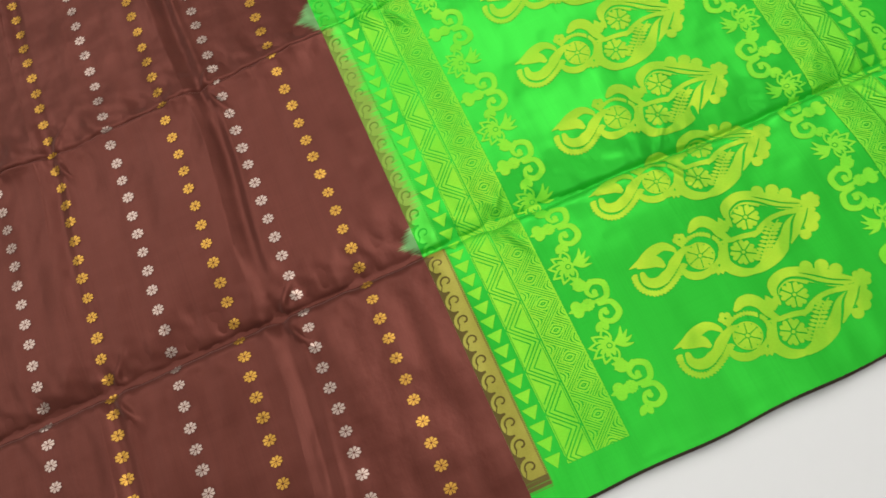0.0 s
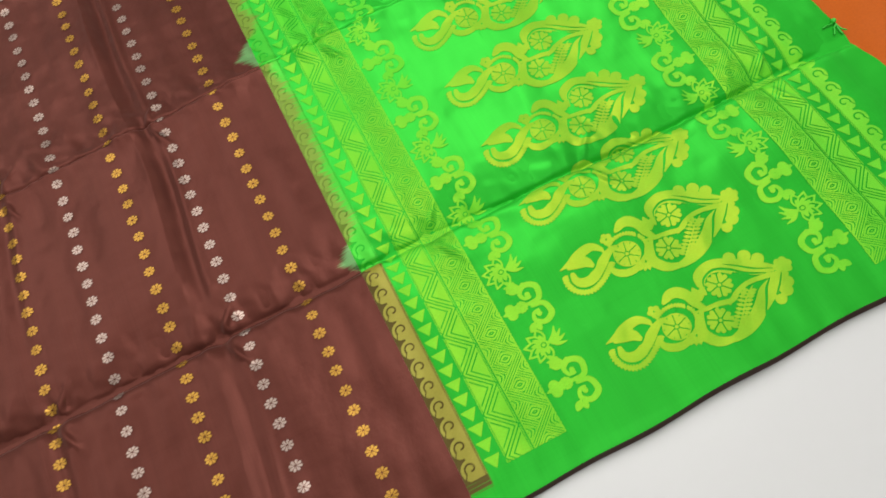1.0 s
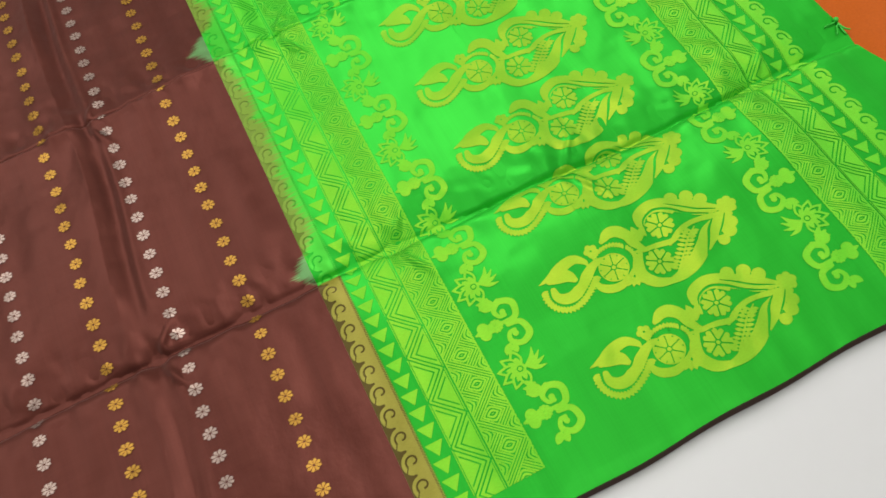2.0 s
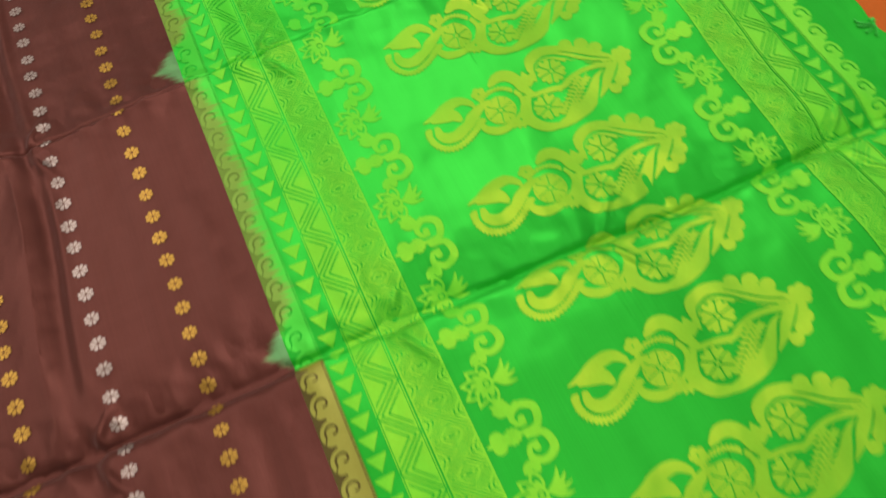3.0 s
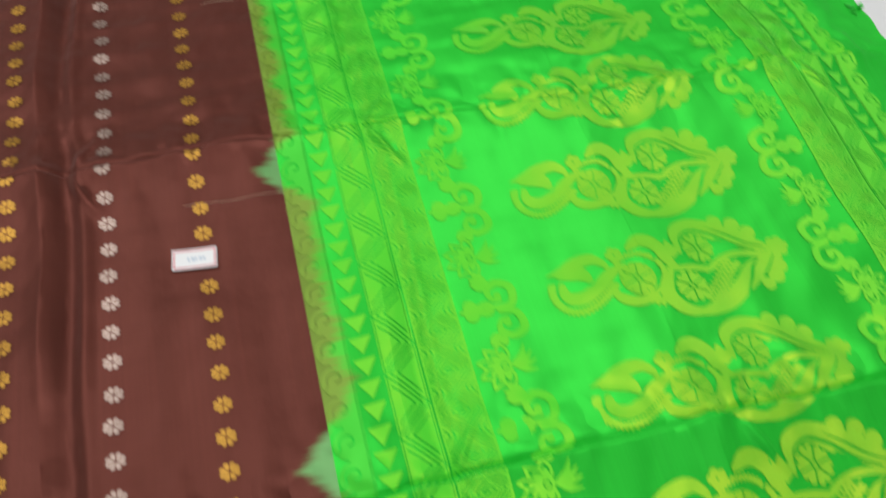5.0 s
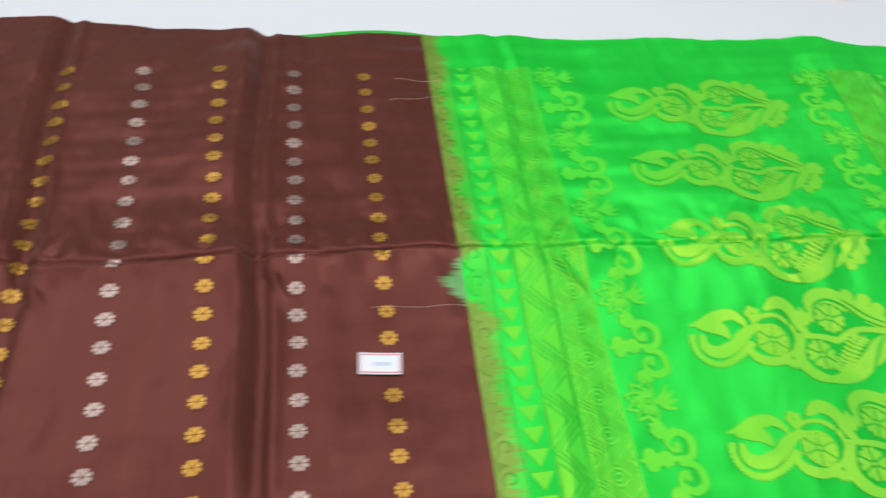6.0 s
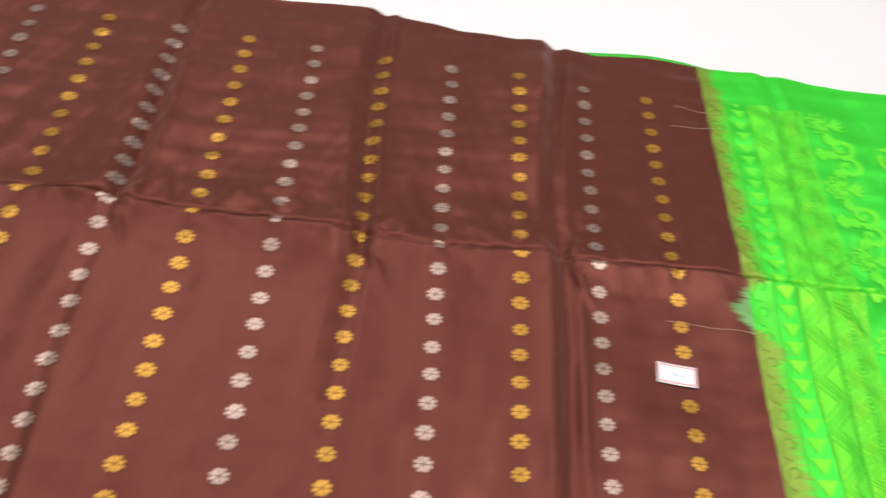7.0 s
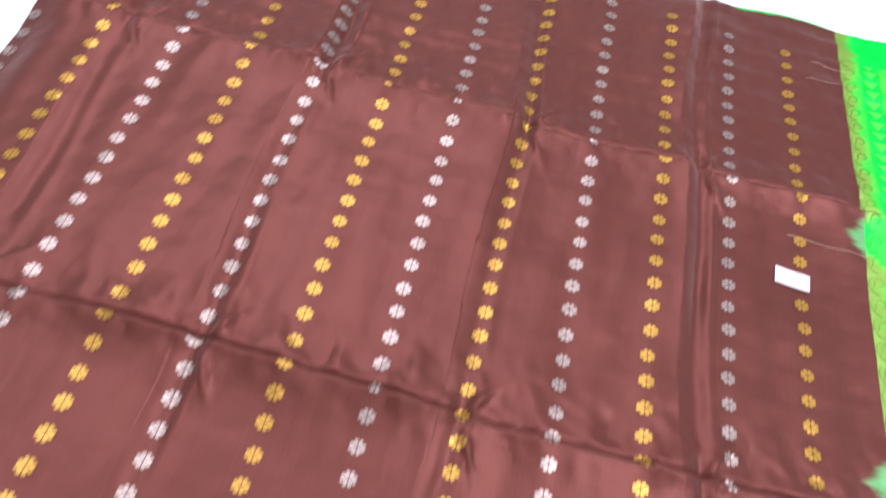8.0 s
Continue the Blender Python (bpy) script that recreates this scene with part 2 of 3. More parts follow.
def lie(x, y):
    """Height of the cloth's face over its mean plane."""
    h = -0.0035 + 0 * x
    # a pinched valley, then two ridges: a small steep lip and a long fall on the far side
    for line, tall in ((fold_a, -0.0095), (fold_b, 0.0105), (fold_c, 0.0105)):
        d = y - line(x)
        r = np.sqrt(d * d + 0.0006 ** 2)
        uneven = 1 + 0.20 * np.sin(x * 14 + tall * 700) + 0.12 * np.sin(x * 37 + 1)
        if tall > 0:
            h = h + uneven * np.where(d > 0, tall * (0.35 * np.exp(-r / 0.0019) + 0.65 * np.exp(-r / 0.026)), tall * np.exp(-r / 0.034))
        else:
            h = h + tall * uneven * np.exp(-r / np.where(d > 0, 0.021, 0.0030))
        h = h - 0.0040 * uneven * np.exp(-((d - 0.0030) / 0.0026) ** 2)
    # crosswise creases: a slow rise, a quick drop, a small lip
    for k, (cx, tall) in enumerate(CREASES):
        c = cx + 0.005 * np.sin(y * 7 + k * 2.1) + 0.003 * np.sin(y * 21 + k)
        d = x - c
        r = np.sqrt(d * d + (0.0040 if abs(cx) > 0.2 else 0.0013) ** 2)
        mid = 0.35 if cx < -0.2 else 0.9
        low = 0.35 if cx < 0.2 else 0.8
        along = low + (mid - low) * smoothstep(0.0, 0.30, y) + (1.0 - mid) * smoothstep(0.55, 0.62, y) - 0.25 * smoothstep(0.76, 0.86, y)
        along = along * (0.85 + 0.30 * np.sin(y * 19 + k * 1.7) + 0.15 * np.sin(y * 53 + k))
        if cx > 0.2:  # in the end piece a slack roof, near side flat, far side falling
            h = h + 0.0019 * tall * along * np.exp(-r / np.where(d > 0, 0.060, 0.11))
        else:
            if cx > 0:
                along = 0.55 * along * smoothstep(0.24, 0.34, y)
            h = h + 0.0017 * tall * along * np.exp(-r / np.where(d > 0, 0.012, 0.038))
            h = h - 0.0050 * along * np.exp(-((d - 0.015) / 0.0065) ** 2) + 0.0022 * along * np.exp(-((d - 0.026) / 0.0045) ** 2)
        # small pinches where the two kinds of folds cross
        for line in (fold_a, fold_b, fold_c):
            e = y - line(x)
            h = h - 0.0042 * np.exp(-((d - 0.016) / 0.007) ** 2 - (e / 0.012) ** 2)
            h = h + 0.0034 * np.exp(-((d - 0.016 + 0.5 * e) / 0.004) ** 2 - ((e + 0.022) / 0.016) ** 2)
            h = h + 0.0028 * np.exp(-((d - 0.016 - 0.7 * e) / 0.004) ** 2 - ((e - 0.020) / 0.015) ** 2)
    h = h - 0.004 * smoothstep(-0.13, -0.24, x) * np.exp(-((y - 0.25) / 0.05) ** 2)
    h = h + 0.0008 * waves(x * 1.8, y * 0.6, 12, 0.11, 2)
    h = h + 0.00055 * smoothstep(0.55, 0.62, y) * waves(x, y, 29, 0.040, 2)
    for line in (fold_a, fold_b, fold_c):
        e = y - line(x)
        h = h + 0.0020 * waves(x, y * 0.7, 17, 0.050, 3) * np.exp(-((e - 0.015) / 0.035) ** 2)
    h = h + 0.0010 * waves(x, y, 3, 0.16) + 0.00022 * waves(x, y, 8, 0.035, 2)
    # the rims settle on the layers underneath
    h = h - 0.010 * (1 - smoothstep(0.0, 0.05, x - X0)) ** 2
    h = h - 0.0010 * (1 - smoothstep(0.0, 0.010, y - Y0)) - 0.001 * (1 - smoothstep(0.0, 0.03, Y1 - y))
    h = h - 0.005 * smoothstep(X1 - 0.06, X1, x)
    return np.maximum(h, TABLE_Z + 0.0050)


def drape(x, y, lift=0.0):
    return lie(x, y) + lift


# ---- the room: floor, walls, ceiling, table ----
FLOOR_Z = TABLE_Z - 0.75
tagged(part("floor", slab(-3.2, 3.2, -2.8, 3.6, FLOOR_Z - 0.1, FLOOR_Z), FLOORING, None), "grey tiled shop floor under the table", "floor", kind="structure")
tagged(part("ceiling", slab(-3.2, 3.2, -2.8, 3.6, CEILING, CEILING + 0.1), PLASTER, None), "plain white shop ceiling", "ceiling", kind="structure")
for nm, box in (("wall_north", (-3.2, 3.2, 3.6, 3.75)), ("wall_south", (-3.2, 3.2, -2.95, -2.8)), ("wall_east", (3.2, 3.35, -2.95, 3.75)), ("wall_west", (-3.35, -3.2, -2.95, 3.75))):
    tagged(part(nm, slab(*box, FLOOR_Z - 0.1, CEILING + 0.1), PLASTER, None), "plain white plastered shop wall", "wall", kind="structure")

table = tagged(new("display_table"), "white laminate display table under the sarees", "table")
table.location = (0, 0.4, FLOOR_Z)
lift = Matrix.Translation((0, -0.4, -FLOOR_Z))
def table_part(name, bm):
    bm.transform(lift)
    part(name, bm, TABLE, table)
table_part("tabletop", slab(-1.5, 1.5, -0.85, 1.45, TABLE_Z - 0.035, TABLE_Z, 0.004))
for lx in (-1.38, 1.38):
    for ly in (-0.75, 1.35):
        table_part("leg", slab(lx - 0.03, lx + 0.03, ly - 0.03, ly + 0.03, FLOOR_Z, TABLE_Z - 0.035, 0.003))

# ---- the saree ----
saree = tagged(new("silk_saree"), "brown silk saree with flower rows and green zari end piece", "saree")
saree.location = (0, 0, 0)


def far_rim(x):
    return Y1 + 0.009 * (1 - smoothstep(-0.32, -0.12, x)) + 0.002 * np.sin(x * 17) + 0.0015 * np.sin(x * 41 + 1)


def near_rim(x):
    return Y0 - 0.002 * (1 - smoothstep(0.02, 0.30, x)) + 0.0015 * np.sin(x * 13 + 2) + 0.001 * np.sin(x * 47)


def end_rim(y):
    return X1 - 0.006 + 0.0022 * np.sin(y * 60) + 0.0014 * np.sin(y * 131 + 1) + 0.014 * smoothstep(0.10, -0.12, y) + 0.014 * smoothstep(0.12, 0.5, y)


def sheet(name, x0, x1, mat, ragged_end=False, label="", thick=0.0006):
    cols = [np.linspace(x0, x1, int(round((x1 - x0) / 0.0032)) + 1)]
    cols += [np.arange(c - 0.013, c + 0.034, 0.0012) for c, _ in CREASES]
    cols = np.unique(np.round(np.concatenate(cols), 4))
    cols = np.concatenate([[x0], cols[(cols > x0 + 0.0004) & (cols < x1 - 0.0004)], [x1]])
    nx = len(cols)
    # rows follow the folds and crowd towards them
    rest = [(Y0, near_rim), (0.0, fold_a), (0.286, fold_b), (0.580, fold_c), (Y1, far_rim)]
    near = np.array([0.0006, 0.0013, 0.0021, 0.0030, 0.0041, 0.0054, 0.0070, 0.0090, 0.0112])
    rows = []
    for (lo, _), (hi, _) in zip(rest[:-1], rest[1:]):
        rows += [[lo], lo + near, np.linspace(lo + 0.014, hi - 0.014, int((hi - lo) / 0.003)), hi - near[::-1]]
    rows = np.concatenate(rows + [[Y1]])
    ny = len(rows)
    x = np.tile(cols, (ny, 1))
    shift = np.stack([line(x[0]) - at for at, line in rest])
    ats = np.array([at for at, _ in rest])
    k = np.clip(np.searchsorted(ats, rows, side="right") - 1, 0, 3)
    f = ((rows - ats[k]) / (ats[k + 1] - ats[k]))[:, None]
    y = rows[:, None] + shift[k] * (1 - f) + shift[k + 1] * f
    if ragged_end:
        x = x + (end_rim(y) - X1) * smoothstep(x1 - 0.08, x1, x)
    z = drape(x, y)
    top = np.stack([x, y, z], -1).reshape(-1, 3)
    under = top - (0, 0, thick)
    n = nx * ny
    idx = np.arange(n).reshape(ny, nx)
    quads = np.stack([idx[:-1, :-1], idx[:-1, 1:], idx[1:, 1:], idx[1:, :-1]], -1).reshape(-1, 4)
    rim = np.concatenate([idx[0, :], idx[1:, -1], idx[-1, -2::-1], idx[-2::-1, 0]])
    k = 2 * n + np.arange(len(rim))
    skirt = np.stack([k[:-1], k[:-1] + len(rim), k[1:] + len(rim), k[1:]], -1)
    jj = np.unique(np.append(np.arange(0, ny, 5), ny - 1))
    ii = np.unique(np.append(np.arange(0, nx, 5), nx - 1))
    low = idx[np.ix_(jj, ii)] + n
    below = np.stack([low[:-1, :-1], low[1:, :-1], low[1:, 1:], low[:-1, 1:]], -1).reshape(-1, 4)
    me = raw_mesh(name, np.concatenate([top, under, top[rim], under[rim]]), [quads, below, skirt])
    return put(name, me, mat, saree, label)


sheet("body_cloth", X0, BORDER, SILK, label="brown shot silk body with sharp folds")
sheet("pallu_cloth", BORDER, X1, SILK, ragged_end=True, label="bright green silk end piece with brown feathered join")


def under_layer(name, x0, x1, y0, y1, z, mat, label):
    """A lower layer of the folded cloth that shows as a thin line past the rim."""
    nx, ny = 160, 60
    u, v = np.meshgrid(np.linspace(0, 1, nx), np.linspace(0, 1, ny))
    x = x0 + (x1 - x0) * u
    lo = near_rim(x) + y0
    hi = far_rim(x) + y1 * np.clip(np.sin(np.pi * np.clip(u, 0, 1)), 0, 1) ** 0.4
    y = lo + (hi - lo) * v
    zz = np.minimum(z + 0.0007 * waves(x, y, 21, 0.12), drape(x, y) - 0.0015)
    top = np.stack([x, y, zz], -1).reshape(-1, 3)
    n = nx * ny
    under = top.copy()
    under[:, 2] = TABLE_Z + 0.0005
    idx = np.arange(n).reshape(ny, nx)
    quads = np.stack([idx[:-1, :-1], idx[:-1, 1:], idx[1:, 1:], idx[1:, :-1]], -1).reshape(-1, 4)
    rim = np.concatenate([idx[0, :], idx[1:, -1], idx[-1, -2::-1], idx[-2::-1, 0]])
    skirt = np.stack([rim[:-1], rim[:-1] + n, rim[1:] + n, rim[1:]], -1)
    put(name, raw_mesh(name, np.concatenate([top, under]), [quads, quads[:, ::-1] + n, skirt]), mat, saree, label)


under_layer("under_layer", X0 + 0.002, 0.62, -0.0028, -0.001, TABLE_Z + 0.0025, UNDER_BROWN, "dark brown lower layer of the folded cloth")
under_layer("under_layer", -0.078, 0.10, 0.5, 0.014, TABLE_Z + 0.0065, GREEN_SILK, "green lower layer peeping out behind the brown rim")

# ---- how the weave's rows lie: drawn in or let out from fold to fold ----
ROW, COLUMN = 0.0222, 0.0662
ROW_KNOTS = (-12, -1, 0, 1, 12, 13, 14, 25, 26, 27, 36)
ROW_Y = (-0.2530, -0.0180, -0.0005, 0.0190, 0.2660, 0.2860, 0.3055, 0.5530, 0.5775, 0.5985, 0.7935)


def lay(x, v):
    """Places a point of the woven pattern, v metres along the weave, on the lying cloth."""
    k = np.asarray(v) / ROW
    y = np.interp(k, ROW_KNOTS, ROW_Y) + 0.0213 * np.minimum(k + 12, 0) + 0.0217 * np.maximum(k - 36, 0)
    y = y + 0.0105 * np.clip(-0.067 - x, 0, 0.4) * np.clip((k - 12) / 3, 0, 1)
    return x + 0.117 * np.minimum(x, 0) * np.clip(0.2 - y, 0, 0.5), y


# ---- woven ornament: shapes drawn with rounded strokes, in millimetres ----
def spline(pts, n=10):
    """Smooth curve through control points of any width (Catmull-Rom)."""
    p = np.array(pts, float)
    p = np.concatenate([[2 * p[0] - p[1]], p, [2 * p[-1] - p[-2]]])
    out = []
    for k in range(1, len(p) - 2):
        for t in np.linspace(0, 1, n, endpoint=False):
            a, b, c, d = p[k - 1:k + 3]
            out.append(0.5 * (2 * b + (c - a) * t + (2 * a - 5 * b + 4 * c - d) * t * t + (3 * b - a - 3 * c + d) * t ** 3))
    out.append(p[-2])
    return np.array(out)


class Drawing:
    """A field over a small plane: above zero where metal thread is woven."""

    def __init__(self, u0, u1, v0, v1, step):
        self.u = np.arange(u0, u1 + step, step)
        self.v = np.arange(v0, v1 + step, step)
        self.U, self.V = np.meshgrid(self.u, self.v)
        self.F = np.full(self.U.shape, -1e3)

    def add(self, field):
        self.F = np.maximum(self.F, field)

    def cut(self, field):
        self.F = np.minimum(self.F, -field)

    def disc(self, cx, cy, r):
        return r - np.hypot(self.U - cx, self.V - cy)

    def stroke(self, pts, n=8):
        """pts: rows of u, v, half width."""
        c = spline(pts, n)
        f = np.full(self.U.shape, -1e3)
        for (ax, ay, ar), (bx, by, br) in zip(c[:-1], c[1:]):
            dx, dy = bx - ax, by - ay
            t = np.clip(((self.U - ax) * dx + (self.V - ay) * dy) / (dx * dx + dy * dy + 1e-9), 0, 1)
            f = np.maximum(f, ar + (br - ar) * t - np.hypot(self.U - ax - t * dx, self.V - ay - t * dy))
        return f

    def leaf(self, ax, ay, bx, by, w):
        mx, my = (ax + bx) / 2, (ay + by) / 2
        return self.stroke([(ax, ay, 0.2), (mx, my, w), (bx, by, 0.2)], 6)

    def rosette(self, cx, cy, r, petals, turn=0.0):
        """Heart-shaped petals round a small eye, with thin gaps between them."""
        du, dv = self.U - cx, self.V - cy
        rad, ang = np.hypot(du, dv), np.arctan2(dv, du) - turn
        k = (ang * petals / (2 * np.pi)) % 1.0 - 0.5
        rim = r * (1.0 - 0.9 * np.abs(np.abs(k) - 0.22) ** 1.4 - 0.10 * np.exp(-(k / 0.06) ** 2))
        f = np.minimum(rim - rad, rad - r * 0.22)
        f = np.minimum(f, (0.5 - np.abs(k)) * 2 * np.pi / petals * rad - r * 0.05)
        return np.maximum(f, r * 0.14 - rad)

    def faces(self):
        """Marching squares: points (n x 2) and polygons."""
        ny, nx = self.F.shape
        F = np.where(np.abs(self.F) < 1e-6, 1e-6, self.F)
        ins = F > 0
        idx = np.arange(nx * ny).reshape(ny, nx)
        N = nx * ny
        c = [idx[:-1, :-1], idx[:-1, 1:], idx[1:, 1:], idx[1:, :-1]]
        e = [N + idx[:-1, :-1], 2 * N + idx[:-1, 1:], N + idx[1:, :-1], 2 * N + idx[:-1, :-1]]
        s = [ins[:-1, :-1], ins[:-1, 1:], ins[1:, 1:], ins[1:, :-1]]
        code = s[0] * 1 + s[1] * 2 + s[2] * 4 + s[3] * 8
        polys = []
        for case in range(1, 16):
            m = code == case
            if not m.any():
                continue
            row = []
            for k in range(4):
                here, then = case >> k & 1, case >> ((k + 1) % 4) & 1
                if here:
                    row.append(c[k][m])
                if here != then:
                    row.append(e[k][m])
            polys.append(np.stack(row, -1))
        used = np.unique(np.concatenate([p.ravel() for p in polys]))
        kind, base = used // N, used % N
        j, i = base // nx, base % nx
        step = self.u[1] - self.u[0]
        i2, j2 = np.minimum(i + 1, nx - 1), np.minimum(j + 1, ny - 1)
        f0 = F[j, i]
        f1 = np.where(kind == 1, F[j, i2], F[j2, i])
        t = np.where(kind == 0, 0.0, f0 / np.where(f0 == f1, 1, f0 - f1))
        pu = self.u[i] + np.where(kind == 1, t, 0) * step
        pv = self.v[j] + np.where(kind == 2, t, 0) * step
        return np.stack([pu, pv], -1), [np.searchsorted(used, p) for p in polys]


def weave_in(name, drawn, ox, oy, mat, mirror=False, label="", lift=0.0007, kind=""):
    """Lays a drawing on the cloth at ox, oy metres; mirrored about the end piece's middle if asked."""
    pts, polys = drawn
    x, y = ox + pts[:, 0] * 0.001, oy + pts[:, 1] * 0.001
    if mirror:
        x, polys = 0.654 - x, [p[:, ::-1] for p in polys]
    x, y = lay(x, y)
    me = raw_mesh(name, np.stack([x, y, drape(x, y, lift)], -1), polys)
    ob = put(name, me, mat, saree, label)
    return tagged(ob, kind=kind) if kind else ob


PITCH = 87.5
BAND0, BAND1 = -245.5, 812.0


def paisley():
    d = Drawing(-98, 104, -47, 42, 0.75)
    A, S, L, D, R = d.add, d.stroke, d.leaf, d.disc, d.rosette

    def teeth(pts, length, width, out, lean=0.0):
        """Small leaves set side by side along a curve."""
        c = spline(pts, 4)
        for p, q in zip(c[:-1], c[1:]):
            t = math.atan2(q[1] - p[1], q[0] - p[0]) + out * (math.pi / 2 - lean)
            A(L(p[0], p[1], p[0] + length * math.cos(t), p[1] + length * math.sin(t), width))

    # beak and curling body with its fringe
    A(S([(-92, 13, .3), (-79, 15, 3.6), (-70, 18, 5), (-60, 20, 5), (-53, 19, 4), (-47, 13, 2.6), (-46, 9, 1)]))
    A(S([(-83, 11, 2), (-74, 12, 6.0), (-66, 9, 5.4), (-62, 3, 2.6), (-60, 0, 1)]))
    A(S([(-83, 3, 2.6), (-83, -4, 4), (-78, -9, 5), (-70, -10, 5.2), (-61, -6, 5.2), (-52, 0, 5), (-44, 5, 4), (-36, 8, 2.4), (-29, 8, .8)]))
    teeth([(-87, 5, 0), (-88.5, -4, 0), (-84, -13, 0), (-75, -17, 0), (-64, -14, 0), (-54, -8, 0), (-46, -2, 0)], 7.5, 1.75, -1, 0.35)
    # first blossom, cradle, bud, toothed arch and fan
    A(D(-27, -4, 13.5)); d.cut(D(-27, -4, 12.2) - np.maximum(0, R(-27, -4, 12.8, 6, .3)) * 40)
    A(R(-27, -4, 12.8, 6, .3))
    A(S([(-48, -6, 1), (-46, -15, 3.4), (-39, -20.5, 4), (-30, -22, 3.6), (-20, -19, 2.6), (-12, -13, 1)]))
    for a in (30, 102, 174, 246, 318):
        A(D(-37 + 3.8 * math.cos(radians(a)), 19 + 3.8 * math.sin(radians(a)), 2.9))
    teeth([(-38, 9.5, 0), (-29, 13.5, 0), (-19, 13, 0), (-12, 8, 0), (-8, 1, 0), (-9, -7, 0)], 5.6, 1.35, 1, 0.3)
    for k in range(6):
        a = radians(196 + k * 22)
        A(L(-15 + 3 * math.cos(a), -18 + 3 * math.sin(a), -15 + 13 * math.cos(a), -18 + 12 * math.sin(a), 2.1))
    # broad leaf over the blossom and the three-leaved bud
    A(S([(-24, 22, 2.6), (-16, 26.5, 5), (-8, 25, 5.8), (-2, 18, 5.4), (0, 9, 4.6), (4, 1, 3), (9, -4, 1)]))
    for a, ln in ((128, 12), (92, 15), (58, 12)):
        A(S([(7, 8, 1.4), (7 + .55 * ln * math.cos(radians(a)), 8 + .55 * ln * math.sin(radians(a)), 3.3), (7 + ln * math.cos(radians(a)), 8 + ln * math.sin(radians(a)), .4)]))
    # stems
    A(S([(-6, 0, .8), (5, -2, 2.2), (19, -3.5, 2.6), (30, -6, 2.6), (37, -5, 1.8)]))
    A(S([(28, -8, 1.6), (39, -2, 2.4), (52, 1.5, 2.4), (66, 0.5, 2.4), (81, -3.5, 2.8), (92, -4, 1.2)]))
    # crest leaf with lobes, tip flower and the lobed leaf under it
    A(S([(12, 21, .8), (18, 30, 4.6), (30, 33.5, 6.2), (41, 30.5, 7), (51, 24, 6.8), (60, 15.5, 5.6), (69, 7, 3.8), (82, 1, 1.2)]))
    A(D(54, 32, 6)); A(D(67, 27, 6.2)); A(D(76, 18, 6)); A(S([(52, 26, 5), (64, 18, 6), (76, 9, 4), (86, 2, 1.6)]))
    for a in (0, 60, 120, 180, 240, 300):
        A(D(92 + 5.6 * math.cos(radians(a)), 1 + 5.6 * math.sin(radians(a)), 3.6))
    A(D(92, 1, 4.4))
    A(S([(90, -8, 2), (79, -9.5, 5.2), (70, -14, 6.6), (63, -20, 5), (55, -29, .8)]))
    A(D(86, -15, 5.8)); A(D(80, -22, 6)); A(D(71, -27, 5.2))
    # long lower leaf
    A(S([(73, -5, .8), (62, -11, 3.4), (53, -22, 6), (41, -31, 6.6), (28, -36.5, 5.8), (14, -39, 3.8), (2, -38, 1)]))
    # paired blossoms in their rings
    A(S([(14, 10, 1), (15.5, 20, 2.8), (25, 27, 2.8), (37, 26, 2.4), (46, 18, 1.4)]))
    A(S([(1, -3, 1.4), (-6, -10, 4.6), (-9.5, -20, 5.4), (-6.5, -29, 5.4), (1, -36, 4.6), (15, -40, 2.4)]))
    d.cut(D(30, 12.5, 13.4)); A(R(30, 12.5, 12.9, 6, .2))
    d.cut(D(11, -18, 13.4)); A(R(11, -18, 12.9, 6, .5))
    A(S([(19, -3.6, 2.0), (30, -6, 2.2)]))
    # fern
    A(S([(18, -36, .6), (26, -28.5, .8), (36, -19, .8), (45, -10, .8), (56, -3, .5)]))
    for k, (px, py, _) in enumerate(spline([(20, -34, 0), (27, -27, 0), (36, -19, 0), (45, -10, 0), (54, -4, 0)], 3)[1:-1]):
        A(L(px, py, px - 6.2, py + 5.0, 1.7)); A(L(px, py, px + 7.0, py - 2.4, 1.7))
    # thin gaps where leaves overlap
    d.cut(S([(16, 17, 0.27), (21, 25, 0.94), (33, 28.8, 1.2), (46, 22.5, 1.2), (58, 11.5, 1.1), (74, 2, 0.54)]))
    d.cut(S([(44, 30, 0.27), (56, 21, 0.81), (68, 11, 0.81), (82, 3, 0.41)]))
    d.cut(S([(74, -4, 0.41), (66, -11, 1.2), (60, -20, 1.2), (51, -32, 0.54)]))
    d.cut(S([(-90, 8, 0.27), (-84, 7, 0.94), (-77, 4, 1.2), (-70, -1, 1.2), (-62, -1, 0.94), (-55, 5, 0.54)]))
    d.cut(S([(-12, 4, 0.41), (-8, 12, 0.94), (-16, 19, 1.1), (-28, 19, 0.68)]))
    d.cut(S([(86, -5, 0.41), (78, -14, 0.81), (70, -21, 0.54)]))
    return d.faces()


